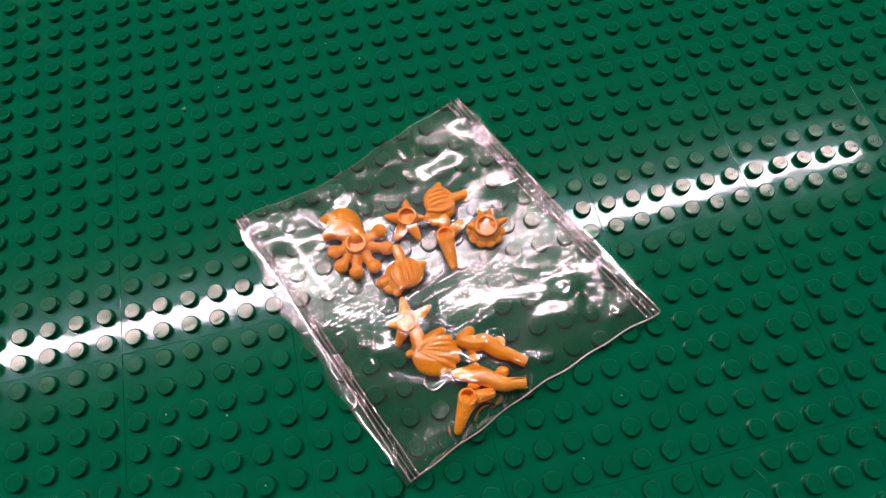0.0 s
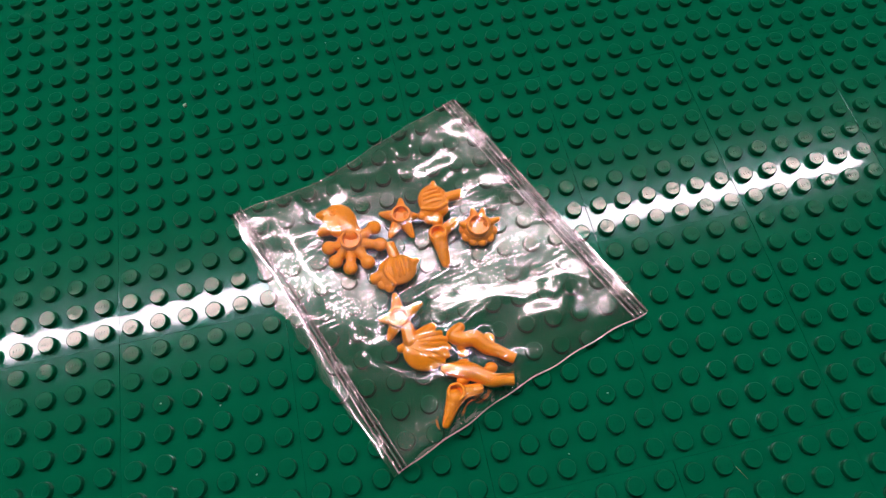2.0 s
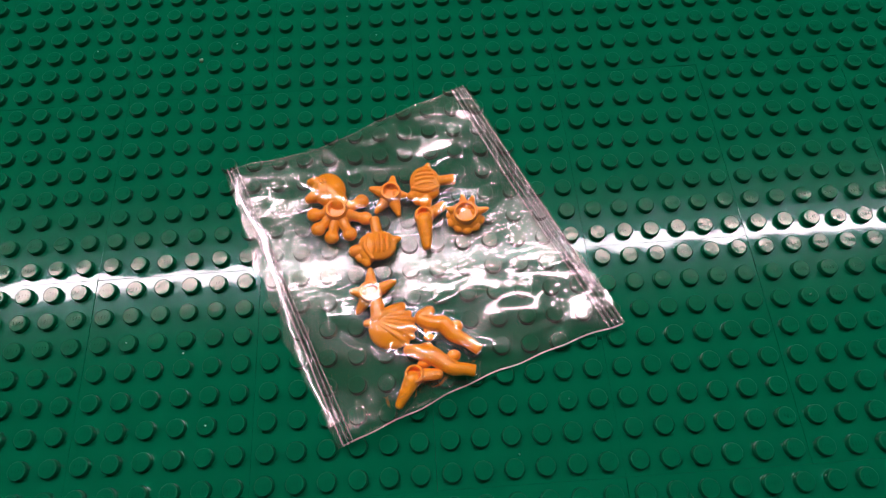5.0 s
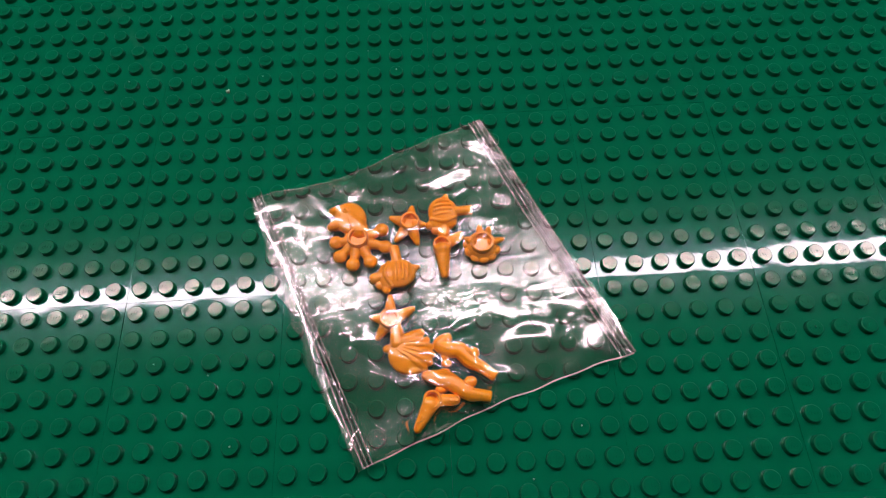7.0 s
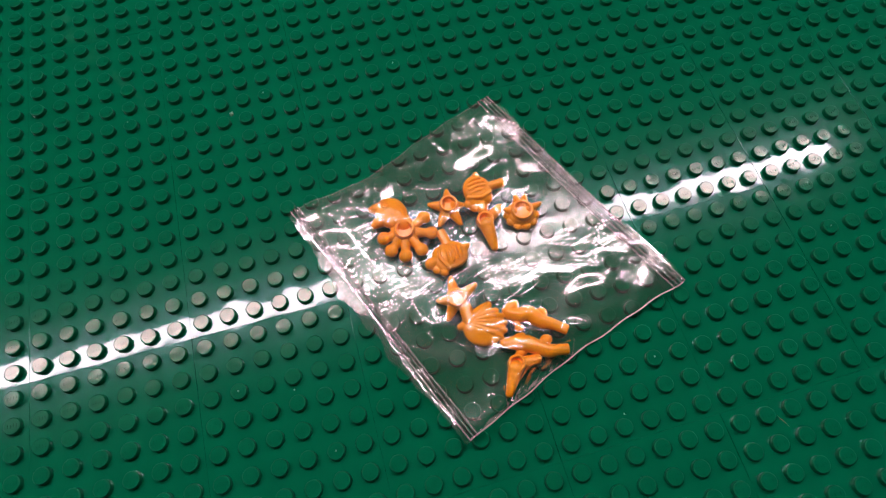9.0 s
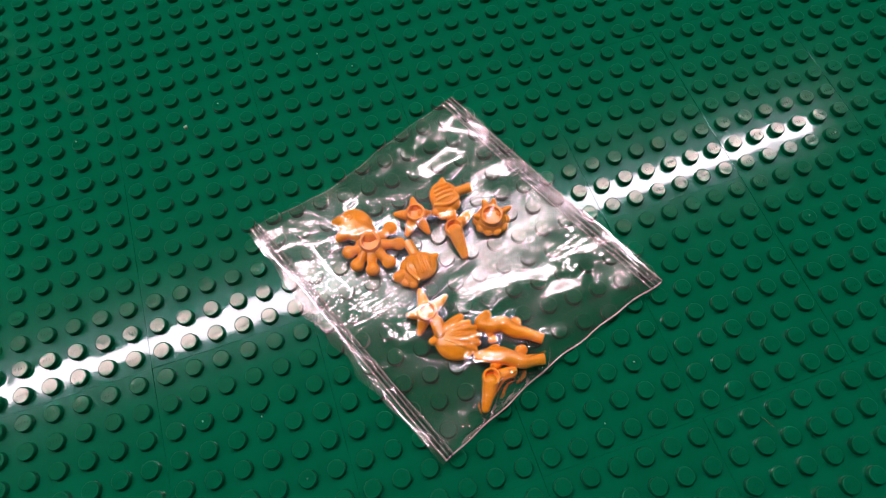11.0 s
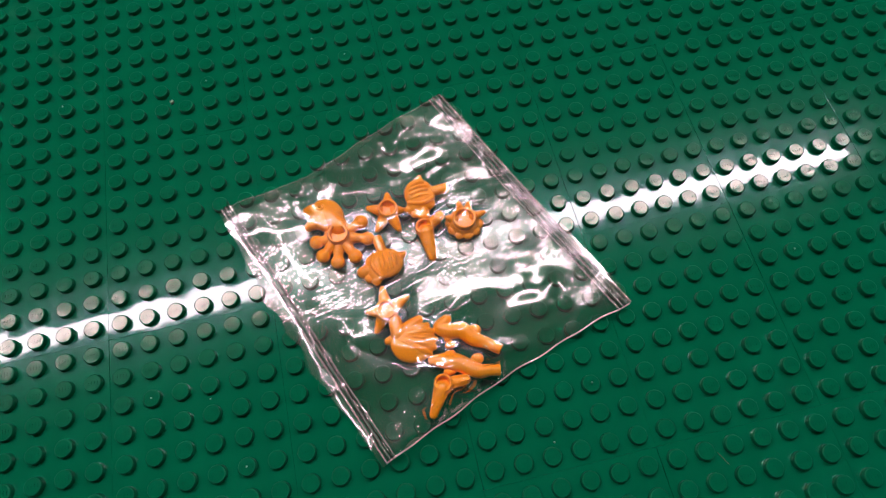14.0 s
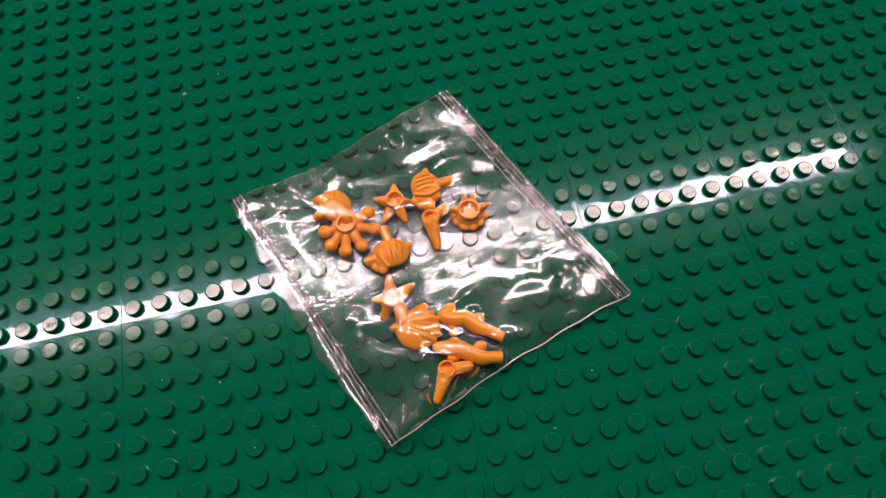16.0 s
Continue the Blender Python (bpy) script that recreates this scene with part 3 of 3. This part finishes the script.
def film(name, side, parent, nu, nv, label):
    a, b = np.meshgrid(np.linspace(0, 1, nu), np.linspace(0, 1, nv))
    flap = 0.02 + 0.045 * np.sin(np.pi * np.clip(b * 1.05, 0, 1)) ** 1.5 * (0.6 + 0.4 * np.sin(b * 31) * np.sin(b * 13))
    a = a * (1.012 + flap) - flap
    x, y = sheet(a, b)
    near, west, east = (np.clip(q, 0, 1) for q in (np.minimum(b / 0.07, (1 - b) / 0.06), np.abs(a) / 0.14, np.abs(1 - a) / 0.2))
    near, west, east = (q * q * (3 - 2 * q) for q in (near, west, east))
    edge = near * (0.35 + 0.65 * west) * (0.5 + 0.5 * east)
    lift = 1.4 * bump(x, y, -62, 19, 14) + 1.8 * bump(x, y, 12, 45, 15) + 1.2 * bump(x, y, 50, -37, 14) + 1.3 * bump(x, y, -27, -64, 9)
    # streak masks are fitted to the lamp's mirror band in the camera's view
    upper = np.exp(-((y + 17 - 0.16 * x) / 8) ** 2) * (0.35 + 0.65 / (1 + np.exp((x - 8) / 5.0)))
    lower = np.exp(-((y + 4 - 0.1 * x) / 13) ** 2)
    if side == "top":
        z = broad_shape(x, y, edge, lift)
        # the y term is the slope that mirrors the lamp into the camera
        slope = (np.abs(np.gradient(z, axis=0) / np.gradient(y, axis=0)) + 0.0032 * np.abs(y + 8) + 0.025)
        creased = np.zeros_like(z)
        for fx, fy, rx, ry, turn in ((-28.5, -31.0, 4.2, 2.8, -15), (10.4, -42.0, 3.6, 1.8, -10), (-18.5, 33.6, 1.6, 1.2, 0),
                                     (7.4, -50.0, 2.6, 1.4, 0), (-3, -39.6, 1.6, 1.8, 0), (-32, -38.6, 2.6, 1.4, -50), (-24, -60.6, 2.0, 1.4, 20)):
            creased = np.maximum(creased, swell(x, y, slope, fx, fy, rx, ry, turn))
        # crease nets gather where clusters of glints show in the camera's view
        wild = (1.1 * bump(x, y, 4, 29, 11, 7, -15) + 1.0 * bump(x, y, 17, 19, 7, 8) + 1.15 * bump(x, y, 32, -25, 9, 7, -20) + 0.5 * bump(x, y, -20, 12, 14, 4, 10) + 0.5 * bump(x, y, 22, -14, 12, 4, 10)
                + 0.8 * bump(x, y, 2, -19, 16, 4, 10) + 1.2 * bump(x, y, -20, -57, 9, 5, 20) + 1.0 * bump(x, y, -34, -36, 5, 8) + 0.9 * bump(x, y, -3, -52, 8, 4, 20) + 0.6 * bump(x, y, -46, 14, 7, 7))
        wild = np.clip(wild, 0, 1.1) * 1.35 * slope
        creased = np.maximum(creased, wild * 1.16 * np.maximum(squiggles(x, y, 16, 5.0, 11.0, 0.6), squiggles(x, y, 16, 4.0, 8.0, 0.5)))
        creased = np.maximum(creased, tucks(x, y, slope))
        z = z + creased * np.clip(np.minimum(b, 1 - b) / 0.012, 0, 1) * np.clip(np.minimum(a + flap, 1 - a) / 0.02, 0, 1)
        z = z + (0.003 + 0.040 * upper) * waves(x, y, 90, 0.55, 2.2, math.radians(19), 0.13) * edge  # fine drawn streaks, strongest in the band that mirrors the lamp
        z = z + 0.018 * upper * edge * waves(x, y, 30, 3.0, 8.0, math.radians(15), 0.3)
        z = z + 0.010 * waves(x, y, 30, 9.0, 30.0) * edge
    else:
        z = 2.02 + 0.05 * waves(x, y, 20, 9, 24) * edge + 0.075 * lower * waves(x, y, 80, 0.6, 2.4, math.radians(19), 0.2) + lift * 0.97
    data = bpy.data.meshes.new(name)
    co = np.stack([x, y, z], -1).reshape(-1, 3) * MM
    q = (np.arange(nv - 1)[:, None] * nu + np.arange(nu - 1)[None, :]).reshape(-1)
    data.from_pydata(co.tolist(), [], np.stack([q, q + nu, q + nu + 1, q + 1], -1).tolist())
    data.polygons.foreach_set("use_smooth", np.ones(len(q), dtype=bool))
    data.materials.append(FILM)
    if data.polygons[0].normal.z < 0:
        data.flip_normals()
    data.update()
    ob = new(name, data)
    ob.parent = parent
    ob["label"] = label
    return ob


bag = tagged(new("plastic_bag"), "small clear crinkled zip bag lying on the studs, holding orange toys", "bag")
film("top_film", "top", bag, 540, 640, "crinkled clear upper film")
film("bottom_film", "bottom", bag, 400, 460, "clear lower film")


def rib(p0, p1, z0, z1, r, wob, mat, parent):
    bm = bmesh.new()
    n, seg = 120, 14
    p0, p1 = Vector(p0), Vector(p1)
    side = (p1 - p0).normalized()
    side = Vector((-side.y, side.x))
    rings = []
    ph = rng.random() * 6
    for k in range(n + 1):
        u = k / n
        c = p0 + (p1 - p0) * u + side * wob * (math.sin(u * 7 + ph) + 0.4 * math.sin(u * 23 + ph))
        z = z0 + (z1 - z0) * u - 1.2 * math.sin(math.pi * u) + 0.06 * math.sin(u * 17 + ph)
        rings.append([bm.verts.new(((c.x + side.x * r * math.cos(2 * math.pi * q / seg)) * MM, (c.y + side.y * r * math.cos(2 * math.pi * q / seg)) * MM,
                                    (z + 0.55 * r * math.sin(2 * math.pi * q / seg)) * MM)) for q in range(seg)])
    for s, e in zip(rings, rings[1:]):
        for q in range(seg):
            bm.faces.new((s[q], s[(q + 1) % seg], e[(q + 1) % seg], e[q]))
    bm.faces.new(rings[0]), bm.faces.new(list(reversed(rings[-1])))
    bmesh.ops.recalc_face_normals(bm, faces=bm.faces)
    return part("zip_rib", bm, mat, parent, "raised zip rib, its glint or dark line put into the colour")


def hem(b, parent, r):
    """The welded edge of the two films, a thin bead along one open side."""
    bm = bmesh.new()
    n, seg = 90, 12
    rings = []
    for k in range(n + 1):
        x, y = sheet(np.array(k / n), np.array(b))
        x, y = float(x), float(y)
        lift = 1.4 * math.exp(-((x + 62) ** 2 + (y - 19) ** 2) / 196) + 1.8 * math.exp(-((x - 12) ** 2 + (y - 45) ** 2) / 225) + 1.2 * math.exp(-((x - 50) ** 2 + (y + 37) ** 2) / 196) + 1.3 * math.exp(-((x + 27) ** 2 + (y + 64) ** 2) / 81)
        y += 0.4 * math.sin(k * 0.29 + b) * math.sin(k * 0.11 + 2 * b)
        z = 2.45 + lift + 0.18 * math.sin(k * 0.21) * math.sin(k * 0.083 + b)
        rings.append([bm.verts.new((x * MM, (y + r * math.cos(2 * math.pi * q / seg)) * MM, (z + 0.4 * r * math.sin(2 * math.pi * q / seg)) * MM)) for q in range(seg)])
    for s, e in zip(rings, rings[1:]):
        for q in range(seg):
            bm.faces.new((s[q], s[(q + 1) % seg], e[(q + 1) % seg], e[q]))
    bm.faces.new(rings[0]), bm.faces.new(list(reversed(rings[-1])))
    bmesh.ops.recalc_face_normals(bm, faces=bm.faces)
    # near bead carries its highlight in the colour
    return part("hem", bm, HEM_GLINT if b > 0.5 else HEM, parent, "thin welded film edge")


hem(0.0, bag, 0.15)
hem(1.0, bag, 0.22)
# painted glint and dark lines alternate across each zip
for o, r, mat in ((0.0, 0.2, RIB_GLINT), (0.6, 0.24, RIB_SHADE), (1.3, 0.14, RIB_GLINT), (2.0, 0.26, RIB_SHADE), (2.7, 0.18, RIB_GLINT), (3.5, 0.2, RIB_SHADE), (4.3, 0.24, RIB_GLINT)):
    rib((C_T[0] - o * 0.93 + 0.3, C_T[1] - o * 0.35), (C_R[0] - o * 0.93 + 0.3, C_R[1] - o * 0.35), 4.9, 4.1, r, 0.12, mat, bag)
for o, r, mat in ((0.0, 0.24, RIB_GLINT), (0.65, 0.2, RIB_SHADE), (1.25, 0.12, RIB_GLINT), (1.85, 0.24, RIB_SHADE), (2.5, 0.16, RIB_GLINT)):
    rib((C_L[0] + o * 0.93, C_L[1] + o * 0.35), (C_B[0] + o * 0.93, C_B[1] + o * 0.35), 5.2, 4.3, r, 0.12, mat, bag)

# ---- green building plates, 6 by 8 studs each ----
def stud_mesh():
    bm = bmesh.new()
    lathe(bm, [(2.62, -0.02), (2.5, 0.08), (2.45, 0.22), (2.45, 0.32), (2.45, 1.20), (2.45, 1.32), (2.42, 1.46), (2.35, 1.58), (2.24, 1.665), (2.08, 1.7), (0, 1.7)], 26, cap=False)
    # raised marks on the stud's top, too small to read
    for k, (x, h) in enumerate(((-1.25, 0.55), (-0.42, 0.62), (0.42, 0.62), (1.25, 0.55))):
        box(bm, x - 0.27, -h, 1.69, x + 0.27, h, 1.80)
        box(bm, x - 0.1, -h * 0.5, 1.80, x + 0.1, h * 0.5, 1.82)
    bmesh.ops.scale(bm, verts=bm.verts, vec=(MM, MM, MM))
    bmesh.ops.recalc_face_normals(bm, faces=bm.faces)
    data = bpy.data.meshes.new("stud")
    bm.to_mesh(data)
    bm.free()
    for f in data.polygons:
        f.use_smooth = abs(f.normal.z) < 0.999
    data.materials.append(STUD_GREEN)
    data.materials.append(SIDE_GREEN)
    data.materials.append(RIM_GREEN)
    for f in data.polygons:
        f.material_index = 0 if abs(f.normal.z) > 0.99 else 1 if f.center.z < 0.00133 and abs(f.normal.z) < 0.2 else 2 if f.center.z < 0.0017 else 0
    return data


def slab_mesh():
    bm = bmesh.new()
    w, h = 3 * PITCH - 0.015, 4 * PITCH - 0.015
    box(bm, -w * MM, -h * MM, -3.2 * MM, w * MM, h * MM, 0, 0.00006)
    data = bpy.data.meshes.new("plate_body")
    bm.to_mesh(data)
    bm.free()
    data.materials.append(GREEN)
    return data


STUD, SLAB = stud_mesh(), slab_mesh()
tilt = random.Random(5)
for col in range(9):
    for row in range(5):
        cx, cy = (-8.5 + 6 * col + 3 - 16) * PITCH, (-17.5 + 8 * row + 4) * PITCH
        plate = tagged(new("building_plate"), "green plastic building plate with round studs, butted against its neighbours", "building plate", "green building plates")
        rx, ry = tilt.uniform(-0.12, 0.12) + (0.25 if row == 1 else 0.0), tilt.uniform(-0.12, 0.12)
        plate.matrix_world = pose(cx * MM, cy * MM, tilt.uniform(-0.05, 0.0) * MM, rx, ry, tilt.uniform(-0.05, 0.05))
        body = new("plate_body", SLAB)
        body.parent = plate
        for i in range(6):
            for j in range(8):
                s = new("stud", STUD)
                s.parent = plate
                s.location = ((i - 2.5) * PITCH * MM, (j - 3.5) * PITCH * MM, 0)


# ---- dust, crumbs and a hair on the plates ----
dust = random.Random(11)


def speck(name, x, y, z, r, label, category):
    bm = bmesh.new()
    bmesh.ops.create_icosphere(bm, subdivisions=2, radius=r * MM)
    for v in bm.verts:
        v.co *= 0.7 + 0.6 * dust.random()
        v.co.z *= 0.7
    bmesh.ops.translate(bm, verts=bm.verts, vec=(x * MM, y * MM, (z + r * 0.45) * MM))
    return tagged(mesh_object(name, bm, CRUMB if category == "crumb" else DUST), label, category, "dust on the plates" if category == "dust" else "")


speck("crumb", -76.9, 67.6, 0.0, 0.75, "small tan crumb lying on a green plate", "crumb")
for x, y, z in ((-40.0, 98.1, 0), (-26.3, 83.5, 0), (-88.4, 98.4, 0), (-15.9, 72.5, 1.7), (-64.3, 72.5, 1.7), (-112.7, 73.2, 1.7), (-72.5, -35.7, 0),
                (-88.0, -32.0, 1.7), (-63.9, -56.0, 1.7), (32.2, -55.8, 1.7), (104.1, -31.8, 1.7), (17.7, -68.6, 0)):
    speck("dust_speck", x, y, z, 0.24, "pale speck of dust on the green plastic", "dust")
bm = bmesh.new()
limb(bm, [(59.4, -81.0, 0.06, 0.05), (60.0, -82.2, 0.16, 0.07), (60.6, -83.4, 0.14, 0.07), (61.3, -84.6, 0.06, 0.05)], 6)
bmesh.ops.scale(bm, verts=bm.verts, vec=(MM, MM, MM))
tagged(mesh_object("hair", bm, HAIR), "short brown hair lying on a green plate", "hair")
